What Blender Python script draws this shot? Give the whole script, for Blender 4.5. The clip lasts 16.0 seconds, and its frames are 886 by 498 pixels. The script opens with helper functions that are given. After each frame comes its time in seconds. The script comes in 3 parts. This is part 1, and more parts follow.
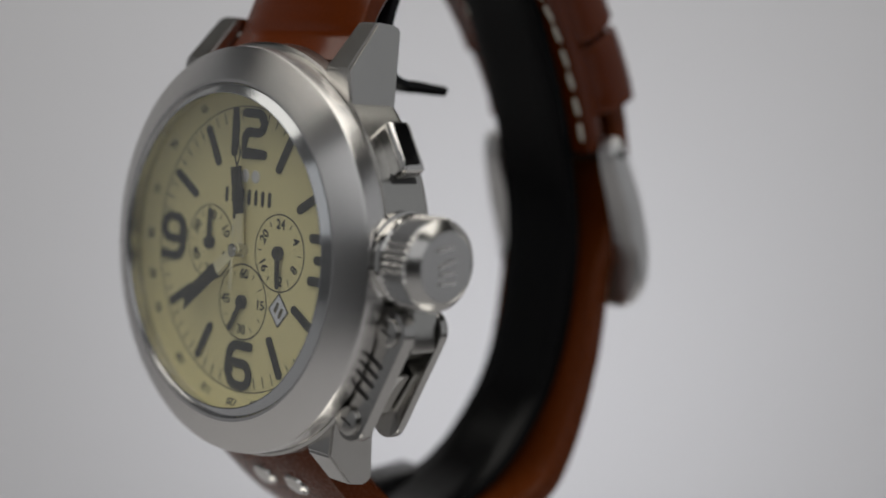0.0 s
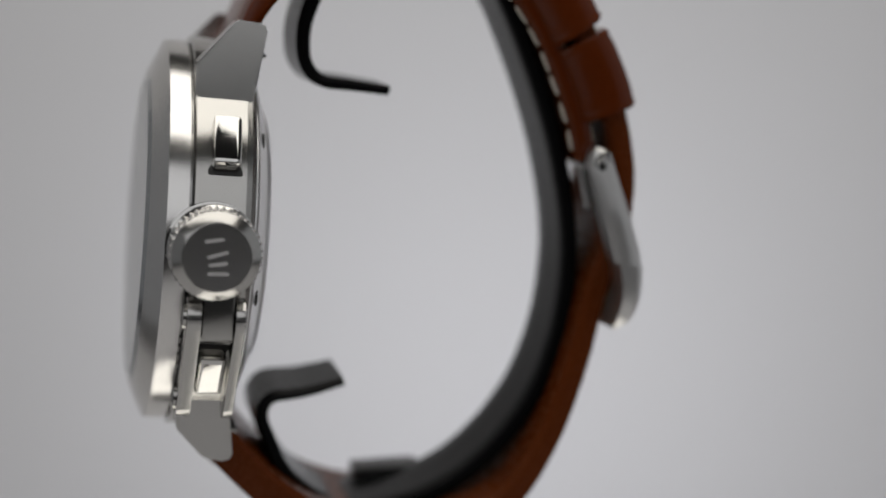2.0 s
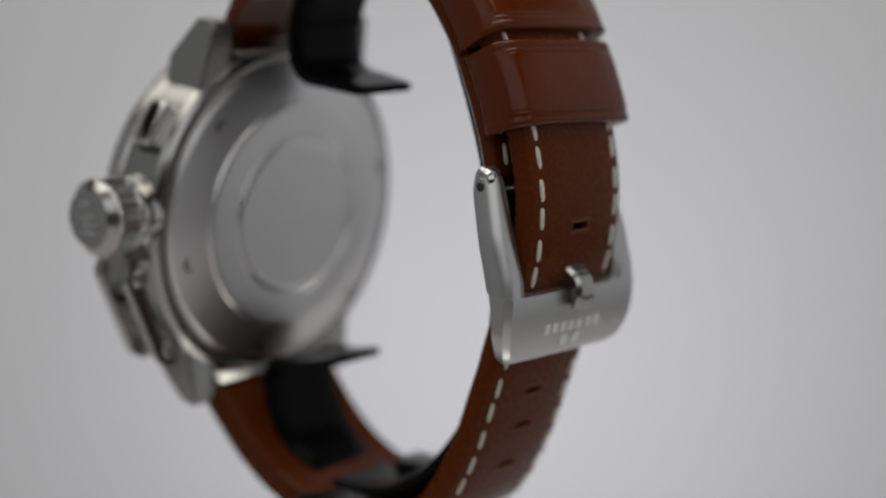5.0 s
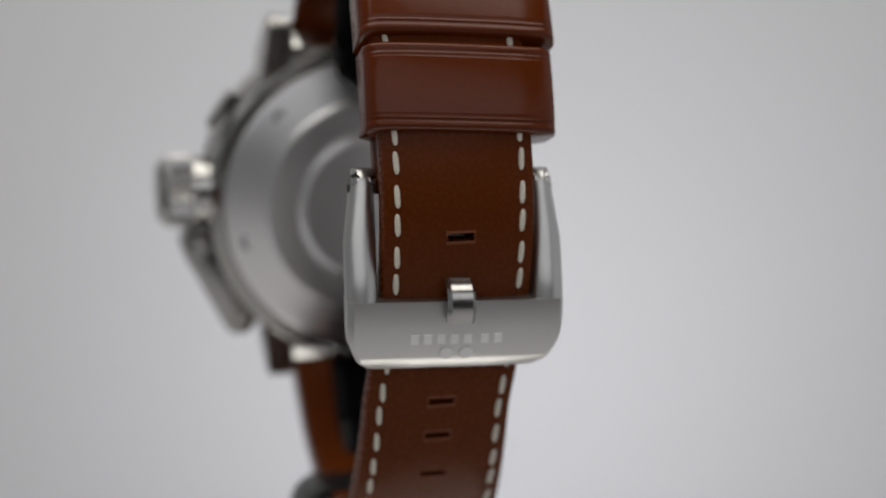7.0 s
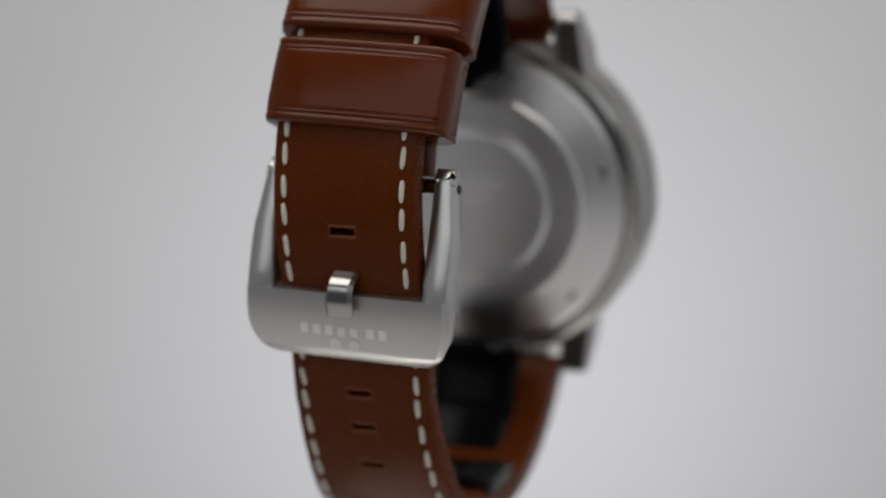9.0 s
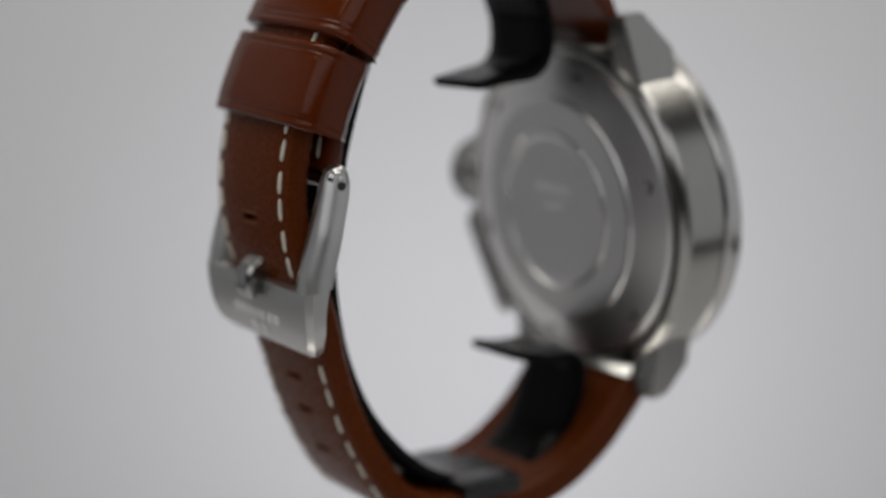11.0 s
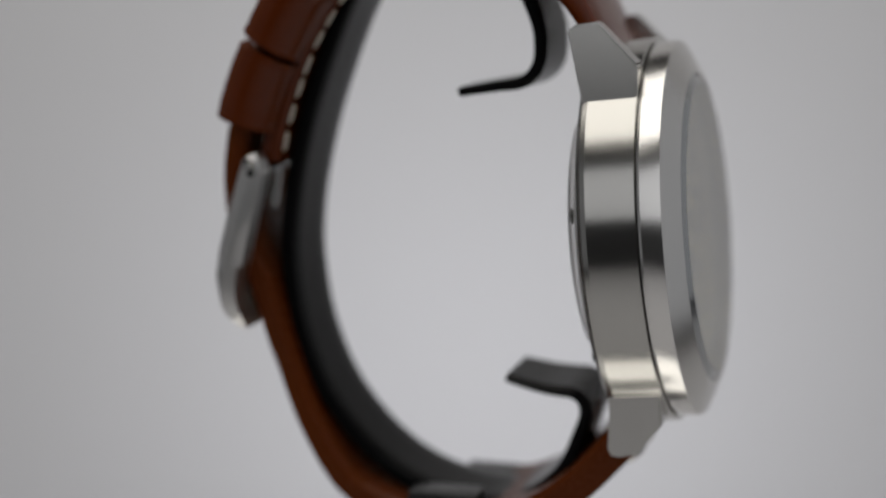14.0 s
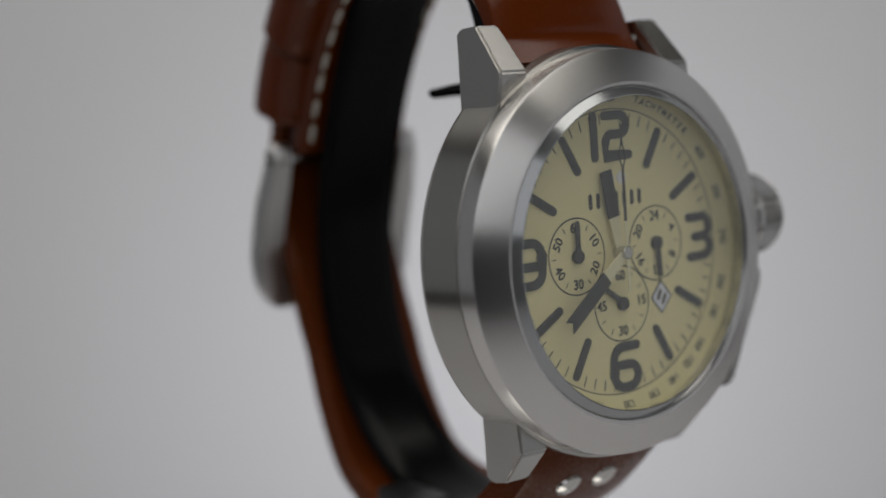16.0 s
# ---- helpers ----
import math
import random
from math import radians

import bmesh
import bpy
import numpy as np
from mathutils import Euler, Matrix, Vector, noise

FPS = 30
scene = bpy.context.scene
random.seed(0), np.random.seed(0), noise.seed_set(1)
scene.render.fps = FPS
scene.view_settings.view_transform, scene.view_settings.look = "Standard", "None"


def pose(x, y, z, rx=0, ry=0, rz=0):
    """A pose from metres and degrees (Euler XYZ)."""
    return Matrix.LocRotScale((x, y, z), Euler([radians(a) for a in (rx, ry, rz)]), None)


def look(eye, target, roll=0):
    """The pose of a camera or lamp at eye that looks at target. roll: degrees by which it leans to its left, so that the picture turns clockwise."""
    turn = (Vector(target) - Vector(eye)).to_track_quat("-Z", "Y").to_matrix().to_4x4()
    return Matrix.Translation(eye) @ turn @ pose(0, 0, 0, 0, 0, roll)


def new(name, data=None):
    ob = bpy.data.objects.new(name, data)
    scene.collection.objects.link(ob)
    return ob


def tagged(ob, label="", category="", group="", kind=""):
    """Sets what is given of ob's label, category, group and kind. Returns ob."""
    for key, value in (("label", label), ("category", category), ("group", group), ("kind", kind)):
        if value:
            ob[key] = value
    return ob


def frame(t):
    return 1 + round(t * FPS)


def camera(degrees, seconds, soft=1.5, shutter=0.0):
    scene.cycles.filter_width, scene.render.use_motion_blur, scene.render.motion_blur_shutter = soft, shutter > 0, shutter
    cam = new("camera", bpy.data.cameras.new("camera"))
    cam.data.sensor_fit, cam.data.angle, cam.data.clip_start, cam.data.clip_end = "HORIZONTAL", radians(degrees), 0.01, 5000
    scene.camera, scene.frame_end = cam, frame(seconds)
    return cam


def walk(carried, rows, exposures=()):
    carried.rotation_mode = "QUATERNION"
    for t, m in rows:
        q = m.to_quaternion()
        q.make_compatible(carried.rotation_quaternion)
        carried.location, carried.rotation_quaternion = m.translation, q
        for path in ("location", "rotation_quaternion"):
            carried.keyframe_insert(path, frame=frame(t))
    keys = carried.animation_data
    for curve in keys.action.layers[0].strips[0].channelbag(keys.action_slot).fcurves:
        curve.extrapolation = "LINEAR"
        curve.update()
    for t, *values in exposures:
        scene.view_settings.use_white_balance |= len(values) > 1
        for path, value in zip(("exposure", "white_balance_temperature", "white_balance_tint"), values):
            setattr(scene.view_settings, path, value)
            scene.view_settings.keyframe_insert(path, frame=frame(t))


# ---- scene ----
Z0 = 0.300                     # the lens's height over the turntable
cam = camera(29.45, 16.0, soft=1.6, shutter=0.5)
EYE = pose(0, -0.2376, Z0, 90 - 9.76, 0, -0.533) @ pose(0, 0, 0, 0, 0, -0.26)
walk(cam, [(0.0, EYE), (16.0, EYE)], exposures=[(0.0, -0.10), (1.0, -0.13), (4.0, -0.15), (6.5, 0.04), (9.0, 0.06), (11.5, -0.08), (12.5, -0.17), (14.5, -0.18), (16.0, -0.25)])
cam.data.dof.use_dof = True
cam.data.dof.focus_distance = 0.208
cam.data.dof.aperture_fstop = 8.8

# turntable: seconds, degrees, sideways and upward play in millimetres
TURN = [
    (0.0, -46.60, 1.49, 0.59),
    (0.5, -54.30, 0.49, 0.72),
    (1.0, -62.30, -0.37, 0.77),
    (1.5, -70.10, -0.61, 0.71),
    (2.0, -77.80, -0.94, 0.70),
    (2.5, -85.60, -0.77, 0.59),
    (3.0, -94.13, -0.96, 0.53),
    (3.5, -102.81, -0.50, 0.34),
    (4.0, -111.99, -0.09, 0.22),
    (6.5, -157.30, -0.03, -0.01),
    (7.0, -166.00, -0.36, -0.05),
    (7.5, -174.20, 1.48, 0.17),
    (8.0, -182.80, 1.49, 0.31),
    (8.5, -191.90, 1.56, 0.32),
    (9.0, -200.90, 1.31, 0.39),
    (11.5, -244.57, 0.54, 0.60),
    (12.0, -253.30, 0.25, 0.64),
    (12.5, -261.82, 0.35, 0.77),
    (13.0, -270.33, 0.35, 0.77),
    (13.5, -278.85, 0.43, 0.67),
    (14.0, -287.22, -0.21, 0.16),
    (14.5, -295.60, -0.36, 0.04),
    (15.0, -304.20, -0.59, 0.16),
    (15.5, -312.50, -0.60, 0.17),
    (16.0, -320.80, -0.60, 0.03),
]

# ---- light ----
world = bpy.data.worlds.new("dim_room")
world.use_nodes = True
world.node_tree.nodes["Background"].inputs[0].default_value = (0.86, 0.90, 1.0, 1)
world.node_tree.nodes["Background"].inputs[1].default_value = 0.10
scene.world = world


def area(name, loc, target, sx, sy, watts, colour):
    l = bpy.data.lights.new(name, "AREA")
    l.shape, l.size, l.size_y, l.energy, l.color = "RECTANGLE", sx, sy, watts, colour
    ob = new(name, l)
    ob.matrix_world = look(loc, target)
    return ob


area("lamp_key", (-0.06, -0.02, 0.98), (-0.06, -0.019, 0.0), 1.25, 0.68, 6.0, (1.0, 0.965, 0.90))
# unseen low lamp, added to brighten the middle of the backdrop
area("backdrop_fill", (0.03, 0.24, 0.10), (0.03, 0.50, 0.20), 0.10, 0.05, 0.39, (0.93, 0.945, 1.0))
area("panel_left", (-0.63, -0.06, 0.36), (0.0, -0.06, 0.34), 1.10, 0.60, 0.33, (0.95, 0.97, 1.0))
area("panel_right", (0.63, -0.06, 0.36), (0.0, -0.06, 0.34), 1.10, 0.60, 0.68, (0.95, 0.97, 1.0))
# unseen front fill, added to brighten the dial, case back and strap
area("fill_front", (-0.03, -0.58, 0.54), (-0.03, -0.42, 0.05), 1.00, 0.50, 1.25, (0.97, 0.98, 1.0))


# ---- materials ----
def nodes(name):
    m = bpy.data.materials.new(name)
    m.use_nodes = True
    return m, m.node_tree.nodes, m.node_tree.links, m.node_tree.nodes["Principled BSDF"]


def mat(name, colour, rough=0.5, metal=0.0, vary=0.08, scale=400.0, bump=0.0, stretch=(1, 1, 1), coat=0.0, rvary=0.05, fine=None, spec=0.5):
    """Colour and gloss that vary at two sizes, with a fine relief."""
    m, n, l, b = nodes(name)
    b.inputs["Metallic"].default_value = metal
    b.inputs["Coat Weight"].default_value = coat
    b.inputs["Coat Roughness"].default_value = 0.25
    b.inputs["Specular IOR Level"].default_value = spec
    co = n.new("ShaderNodeTexCoord")
    mp = n.new("ShaderNodeMapping")
    mp.inputs["Scale"].default_value = stretch
    l.new(co.outputs["Object"], mp.inputs[0])
    big = n.new("ShaderNodeTexNoise")
    big.inputs["Scale"].default_value = scale * 0.15
    big.inputs["Detail"].default_value = 3
    sm = n.new("ShaderNodeTexNoise")
    sm.inputs["Scale"].default_value = fine or scale * 4
    sm.inputs["Detail"].default_value = 4
    l.new(mp.outputs[0], big.inputs["Vector"])
    l.new(mp.outputs[0], sm.inputs["Vector"])
    add = n.new("ShaderNodeMath")
    add.operation = "ADD"
    l.new(big.outputs["Fac"], add.inputs[0])
    l.new(sm.outputs["Fac"], add.inputs[1])
    ramp = n.new("ShaderNodeMapRange")
    ramp.inputs["From Min"].default_value, ramp.inputs["From Max"].default_value = 0.6, 1.4
    ramp.inputs["To Min"].default_value, ramp.inputs["To Max"].default_value = 1 - vary, 1 + vary
    l.new(add.outputs[0], ramp.inputs["Value"])
    mul = n.new("ShaderNodeVectorMath")
    mul.operation = "SCALE"
    mul.inputs[0].default_value = colour
    l.new(ramp.outputs[0], mul.inputs["Scale"])
    l.new(mul.outputs[0], b.inputs["Base Color"])
    rr = n.new("ShaderNodeMapRange")
    rr.inputs["From Min"].default_value, rr.inputs["From Max"].default_value = 0.3, 0.7
    rr.inputs["To Min"].default_value, rr.inputs["To Max"].default_value = max(0.02, rough - rvary), rough + rvary
    l.new(sm.outputs["Fac"], rr.inputs["Value"])
    l.new(rr.outputs[0], b.inputs["Roughness"])
    if bump:
        bp = n.new("ShaderNodeBump")
        bp.inputs["Strength"].default_value = bump
        bp.inputs["Distance"].default_value = 0.0001
        l.new(sm.outputs["Fac"], bp.inputs["Height"])
        l.new(bp.outputs[0], b.inputs["Normal"])
    return m


def brushed(name, colour, rough, stretch, turned=False):
    """Brushed steel; turned: the brushing runs round the case."""
    m = mat(name, colour, rough, 1.0, 0.04, 1500.0, 0.0, stretch, rvary=0.02, fine=9000.0)
    b = m.node_tree.nodes["Principled BSDF"]
    if turned:
        t = m.node_tree.nodes.new("ShaderNodeTangent")
        t.direction_type, t.axis = "RADIAL", "Y"
        m.node_tree.links.new(t.outputs[0], b.inputs["Tangent"])
        b.inputs["Anisotropic"].default_value = 0.8
        b.inputs["Anisotropic Rotation"].default_value = 0.25
    return m


STEEL_RING = brushed("steel_brushed_round", (0.68, 0.665, 0.65), 0.25, (0.25, 1.0, 0.25), True)
STEEL = brushed("steel_brushed", (0.46, 0.45, 0.43), 0.22, (1.0, 0.12, 1.0), True)
STEEL_LUG = brushed("steel_satin", (0.46, 0.45, 0.435), 0.21, (1.0, 1.0, 0.1))
STEEL_BACK = brushed("steel_back", (0.80, 0.79, 0.79), 0.36, (0.3, 1.0, 0.3))
POLISHED = mat("steel_polished", (0.60, 0.59, 0.57), 0.07, 1.0, 0.03, 500.0, 0.0, rvary=0.03)
BAR_STEEL = mat("steel_bar", (0.68, 0.67, 0.64), 0.15, 1.0, 0.03, 500.0, 0.0, rvary=0.03)
BUCKLE = brushed("steel_buckle", (0.62, 0.61, 0.60), 0.36, (0.1, 1.0, 1.0))
STEEL_CAP = brushed("steel_cap", (0.52, 0.51, 0.50), 0.25, (1.0, 0.1, 1.0))
ENGRAVED = mat("engraved_matt_steel", (0.85, 0.84, 0.83), 0.6, 0.0, 0.06, 600.0)
ETCHED = mat("etched_steel", (0.72, 0.71, 0.70), 0.55, 1.0, 0.06, 600.0)
# black for filled engraving, and for shade in gaps, slots and holes
INLAY = mat("black_engraving_and_recess_shade", (0.018, 0.017, 0.016), 0.45, 0.0, 0.15, 700.0)
LEATHER = mat("brown_leather", (0.093, 0.0168, 0.0021), 0.19, 0.0, 0.14, 260.0, 0.10, coat=0.0, spec=0.26, rvary=0.025, fine=1900.0)
LEATHER_TAIL = mat("dark_brown_leather", (0.100, 0.0220, 0.0038), 0.27, 0.0, 0.10, 260.0, 0.08, coat=0.0, spec=0.09, rvary=0.025, fine=1900.0)
LINING = mat("dark_leather_lining", (0.045, 0.022, 0.014), 0.6, 0.0, 0.15, 300.0, 0.3, fine=1200.0)
EDGE = mat("hole_edge_tan", (0.17, 0.040, 0.009), 0.6, 0.0, 0.15, 500.0, 0.2)
THREAD = mat("cream_thread", (0.70, 0.66, 0.56), 0.75, 0.0, 0.15, 1500.0, 0.5, (1, 1, 1), fine=5000.0)
PLASTIC = mat("black_plastic", (0.004, 0.004, 0.0043), 0.22, 0.0, 0.12, 300.0, 0.08, rvary=0.05, fine=1500.0, spec=0.09)
GLOSSY_PLASTIC = mat("glossy_black_plastic", (0.010, 0.010, 0.0105), 0.30, 0.0, 0.12, 300.0, 0.08, rvary=0.05, fine=1500.0, spec=0.6)
CREAM = mat("cream_dial_paint", (0.86, 0.775, 0.42), 0.45, 0.0, 0.02, 300.0, 0.03)
CREAM_RING = mat("cream_chapter_ring", (0.78, 0.70, 0.36), 0.45, 0.0, 0.02, 300.0, 0.03)
BLACK = mat("black_print", (0.012, 0.011, 0.010), 0.40, 0.0, 0.1, 600.0)
GREY_PRINT = mat("grey_print", (0.10, 0.085, 0.05), 0.5, 0.0, 0.1, 600.0)
PALE = mat("pale_lume_paint", (0.80, 0.75, 0.50), 0.5, 0.0, 0.03, 600.0)
WHITE = mat("white_date_disc", (0.75, 0.76, 0.82), 0.5, 0.0, 0.03, 600.0)
FABRIC = mat("white_tent_fabric", (0.600, 0.598, 0.612), 0.85, 0.0, 0.02, 8.0, 0.05, fine=600.0)
GLASS_EDGE = mat("bevelled_glass_edge", (0.40, 0.41, 0.42), 0.12, 0.75, 0.03, 500.0, 0.0, rvary=0.03)
MIRROR = mat("mirror_plate", (0.86, 0.86, 0.85), 0.06, 1.0, 0.02, 20.0, rvary=0.02)
DARK = mat("dark_room_wall", (0.10, 0.10, 0.105), 0.8, 0.0, 0.1, 5.0)

# thin clear glass: see-through, with gloss that grows towards grazing view
GLASS, gn, gl, gb = nodes("crystal_glass")
g_out = gn["Material Output"]
gn.remove(gb)
g_face = gn.new("ShaderNodeLayerWeight")
g_face.inputs["Blend"].default_value = 0.5
g_pow = gn.new("ShaderNodeMath")
g_pow.operation = "POWER"
g_pow.inputs[1].default_value = 2.6
g_fac = gn.new("ShaderNodeMath")
g_fac.operation = "MULTIPLY_ADD"
g_fac.inputs[1].default_value, g_fac.inputs[2].default_value = 0.92, 0.07
g_clear = gn.new("ShaderNodeBsdfTransparent")
g_clear.inputs[0].default_value = (0.985, 0.99, 0.985, 1)
g_gloss = gn.new("ShaderNodeBsdfGlossy")
g_gloss.inputs["Roughness"].default_value = 0.03
g_mix = gn.new("ShaderNodeMixShader")
gl.new(g_face.outputs["Facing"], g_pow.inputs[0])
gl.new(g_pow.outputs[0], g_fac.inputs[0])
gl.new(g_fac.outputs[0], g_mix.inputs[0])
gl.new(g_clear.outputs[0], g_mix.inputs[1])
gl.new(g_gloss.outputs[0], g_mix.inputs[2])
gl.new(g_mix.outputs[0], g_out.inputs["Surface"])

# ---- mesh helpers: millimetres, z counted from the lens's height ----
MM = 0.001
TILT = radians(-5.8)
HEAD = Matrix.Translation((2.3, -36.6, -36.8)) @ Matrix.Rotation(TILT, 4, "X")
DIAL = HEAD @ Matrix.Translation((0, 0.35, 0))      # the dial lies under the bezel
LOCAL = Matrix.Identity(4)


def part(name, bm, material, parent=None, label="", smooth=True, m=LOCAL, sharp=32):
    """One mesh object from a bmesh in millimetres; m lays it into the watch."""
    bmesh.ops.transform(bm, matrix=m, verts=bm.verts)
    bmesh.ops.transform(bm, matrix=Matrix.Scale(MM, 4) @ Matrix.Translation((0, 0, Z0 / MM)), verts=bm.verts)
    bmesh.ops.recalc_face_normals(bm, faces=bm.faces)
    return link(name, bm, material, parent, label, smooth, sharp)


def link(name, bm, material, parent=None, label="", smooth=True, sharp=32):
    me = bpy.data.meshes.new(name)
    if smooth:
        lim = radians(sharp)
        for f in bm.faces:
            f.smooth = True
        for e in bm.edges:
            if len(e.link_faces) == 2 and e.calc_face_angle(0) > lim:
                e.smooth = False
    bm.to_mesh(me)
    bm.free()
    for k in (material if isinstance(material, (list, tuple)) else [material]):
        me.materials.append(k)
    ob = new(name, me)
    if parent:
        ob.parent = parent
    if label:
        tagged(ob, label)
    return ob


def lathe(profile, segs=128, bm=None):
    """Turns (radius, y) round the y axis."""
    bm = bm or bmesh.new()
    rings = []
    for r, y in profile:
        if r < 1e-6:
            rings.append([bm.verts.new((0, y, 0))])
        else:
            rings.append([bm.verts.new((r * math.sin(2 * math.pi * i / segs), y, r * math.cos(2 * math.pi * i / segs))) for i in range(segs)])
    for a, b in zip(rings, rings[1:]):
        for i in range(segs):
            j = (i + 1) % segs
            if len(a) == 1 and len(b) == 1:
                continue
            if len(a) == 1:
                bm.faces.new((a[0], b[i], b[j]))
            elif len(b) == 1:
                bm.faces.new((a[i], b[0], a[j]))
            else:
                bm.faces.new((a[i], b[i], b[j], a[j]))
    return bm


def prism(poly, x0, x1, bevel=0.0, axis="x", seg=2):
    """Pushes a polygon of (a, b) from x0 to x1 along an axis."""
    bm = bmesh.new()
    def p(a, b, c):
        return {"x": (c, a, b), "y": (a, c, b), "z": (a, b, c)}[axis]
    v0 = [bm.verts.new(p(a, b, x0)) for a, b in poly]
    v1 = [bm.verts.new(p(a, b, x1)) for a, b in poly]
    bm.faces.new(v0)
    bm.faces.new(v1[::-1])
    n = len(poly)
    for i in range(n):
        bm.faces.new((v0[i], v1[i], v1[(i + 1) % n], v0[(i + 1) % n]))
    bmesh.ops.recalc_face_normals(bm, faces=bm.faces)
    if bevel:
        bmesh.ops.bevel(bm, geom=bm.edges[:], offset=bevel, segments=seg, affect="EDGES", profile=0.6)
    return bm


def box(x0, x1, y0, y1, z0, z1, bevel=0.3, seg=2):
    return prism([(y0, z0), (y1, z0), (y1, z1), (y0, z1)], x0, x1, bevel, "x", seg)


def rod(p0, p1, r, segs=24, r1=None, cap=0.0):
    """A round bar with eased ends."""
    p0, p1 = Vector(p0), Vector(p1)
    length = (p1 - p0).length
    r1 = r if r1 is None else r1
    c = cap or min(r, r1) * 0.15
    bm = lathe([(0, 0), (r - c, 0), (r, c), (r1, length - c), (r1 - c, length), (0, length)], segs)
    bmesh.ops.transform(bm, matrix=Matrix.Translation(p0) @ (p1 - p0).to_track_quat("Y", "Z").to_matrix().to_4x4(), verts=bm.verts)
    return bm


def smooth_path(pts, step=0.6):
    """An even, smooth line of (y, z) through the given places."""
    pts = [Vector(p) for p in pts]
    q = [2 * pts[0] - pts[1]] + pts + [2 * pts[-1] - pts[-2]]
    dense = []
    for i in range(1, len(q) - 2):
        for k in range(24):
            u = k / 24
            a, b, c, d = q[i - 1:i + 3]
            dense.append(0.5 * (2 * b + (c - a) * u + (2 * a - 5 * b + 4 * c - d) * u * u + (3 * b - a - 3 * c + d) * u ** 3))
    dense.append(pts[-1])
    out, left = [dense[0]], step
    for a, b in zip(dense, dense[1:]):
        l = (b - a).length
        while l >= left:
            a = a + (b - a) * (left / l)
            l = (b - a).length
            out.append(a)
            left = step
        left -= l
    return out


def along(path):
    """Place, direction and outward normal at each step of a (y, z) line."""
    res = []
    for i, p in enumerate(path):
        t = (path[min(i + 1, len(path) - 1)] - path[max(i - 1, 0)]).normalized()
        res.append((p, t, Vector((-t.y, t.x))))
    return res


def ribbon(path, half, thick, side=1, dome=0.35, edge=0.7, off=None, xc=2.3, drift=None, holes=()):
    """A strip along a (y, z) line, its outer face on the line: half(u) its half width, thick(u) its depth, side picks the outer side; holes: steps at which slots are punched through."""
    bm = bmesh.new()
    rows = []
    st = along(path)
    n = len(st)
    for i, (p, t, nrm) in enumerate(st):
        u = i / (n - 1)
        nrm = nrm * side
        w, h = half(u), thick(u)
        o = off(u) if off else 0.0
        e = min(edge, h * 0.45)
        c = min(1.75, w * 0.25)
        sec = [(-w, -h + e), (-w, -e), (-w + e * 0.3, -e * 0.3), (-w + e, 0), (-w * 0.5, dome * 0.8), (-c, dome * 0.97), (c, dome * 0.97), (w * 0.5, dome * 0.8), (w - e, 0), (w - e * 0.3, -e * 0.3), (w, -e),
               (w, -h + e), (w - e, -h), (c, -h), (-c, -h), (-w + e, -h)]
        xs = xc + (drift(p) if drift else 0.0)
        rows.append([bm.verts.new((xs + a, p.x + nrm.x * (b + o), p.y + nrm.y * (b + o))) for a, b in sec])
    m = len(rows[0])
    cut = {i + d for i in holes for d in (-1, 0)}
    for i, (a, b) in enumerate(zip(rows, rows[1:])):
        for k in range(m):
            if i in cut and k in (5, 13):
                continue
            bm.faces.new((a[k], a[(k + 1) % m], b[(k + 1) % m], b[k]))
        if i in cut:
            bm.faces.new((a[5], b[5], b[14], a[14]))
            bm.faces.new((a[6], a[13], b[13], b[6]))
    for i in holes:
        for r in (rows[i - 1], rows[i + 1]):
            bm.faces.new((r[5], r[6], r[13], r[14]))
    bm.faces.new(rows[0])
    bm.faces.new(rows[-1][::-1])
    return bm


def stroke(lines, width, y0, y1, closed=False, caps=6):
    """Flat strokes of one width with round ends, along lines of (x, z), from depth y0 to y1, as one piece."""
    bm = bmesh.new()
    for line in lines:
        pts = [Vector(p) for p in line]
        n = len(pts)
        left, right = [], []
        for i, p in enumerate(pts):
            a = pts[i - 1] if i or closed else p
            b = pts[(i + 1) % n] if i < n - 1 or closed else p
            t = (b - a).normalized()
            k = Vector((-t.y, t.x)) * width / 2
            if 0 < i < n - 1 or closed:
                t1, t2 = (p - a).normalized(), (b - p).normalized()
                k /= max(0.5, math.sqrt(max(0.1, (1 + t1.dot(t2)) / 2)))
            left.append(p + k)
            right.append(p - k)
        if closed:
            for i in range(n):
                j = (i + 1) % n
                q = [left[i], left[j], right[j], right[i]]
                slab(bm, q, y0, y1)
        else:
            t0, t1 = (pts[1] - pts[0]).normalized(), (pts[-1] - pts[-2]).normalized()
            out = list(left)
            for s in range(1, caps):
                ang = math.pi / 2 - math.pi * s / caps
                out.append(pts[-1] + width / 2 * (t1 * math.cos(ang) + Vector((-t1.y, t1.x)) * math.sin(ang)))
            out += right[::-1]
            for s in range(1, caps):
                ang = -math.pi / 2 - math.pi * s / caps
                out.append(pts[0] + width / 2 * (t0 * math.cos(ang) + Vector((-t0.y, t0.x)) * math.sin(ang)))
            slab(bm, out, y0, y1)
    return bm


def slab(bm, poly, y0, y1):
    v0 = [bm.verts.new((p[0], y0, p[1])) for p in poly]
    v1 = [bm.verts.new((p[0], y1, p[1])) for p in poly]
    n = len(poly)
    bm.faces.new(v0)
    bm.faces.new(v1[::-1])
    for i in range(n):
        bm.faces.new((v0[i], v1[i], v1[(i + 1) % n], v0[(i + 1) % n]))


def arc(cx, cz, r, a0, a1, n=14, rz=None):
    rz = rz or r
    return [(cx + r * math.cos(radians(a0 + (a1 - a0) * i / n)), cz + rz * math.sin(radians(a0 + (a1 - a0) * i / n))) for i in range(n + 1)]


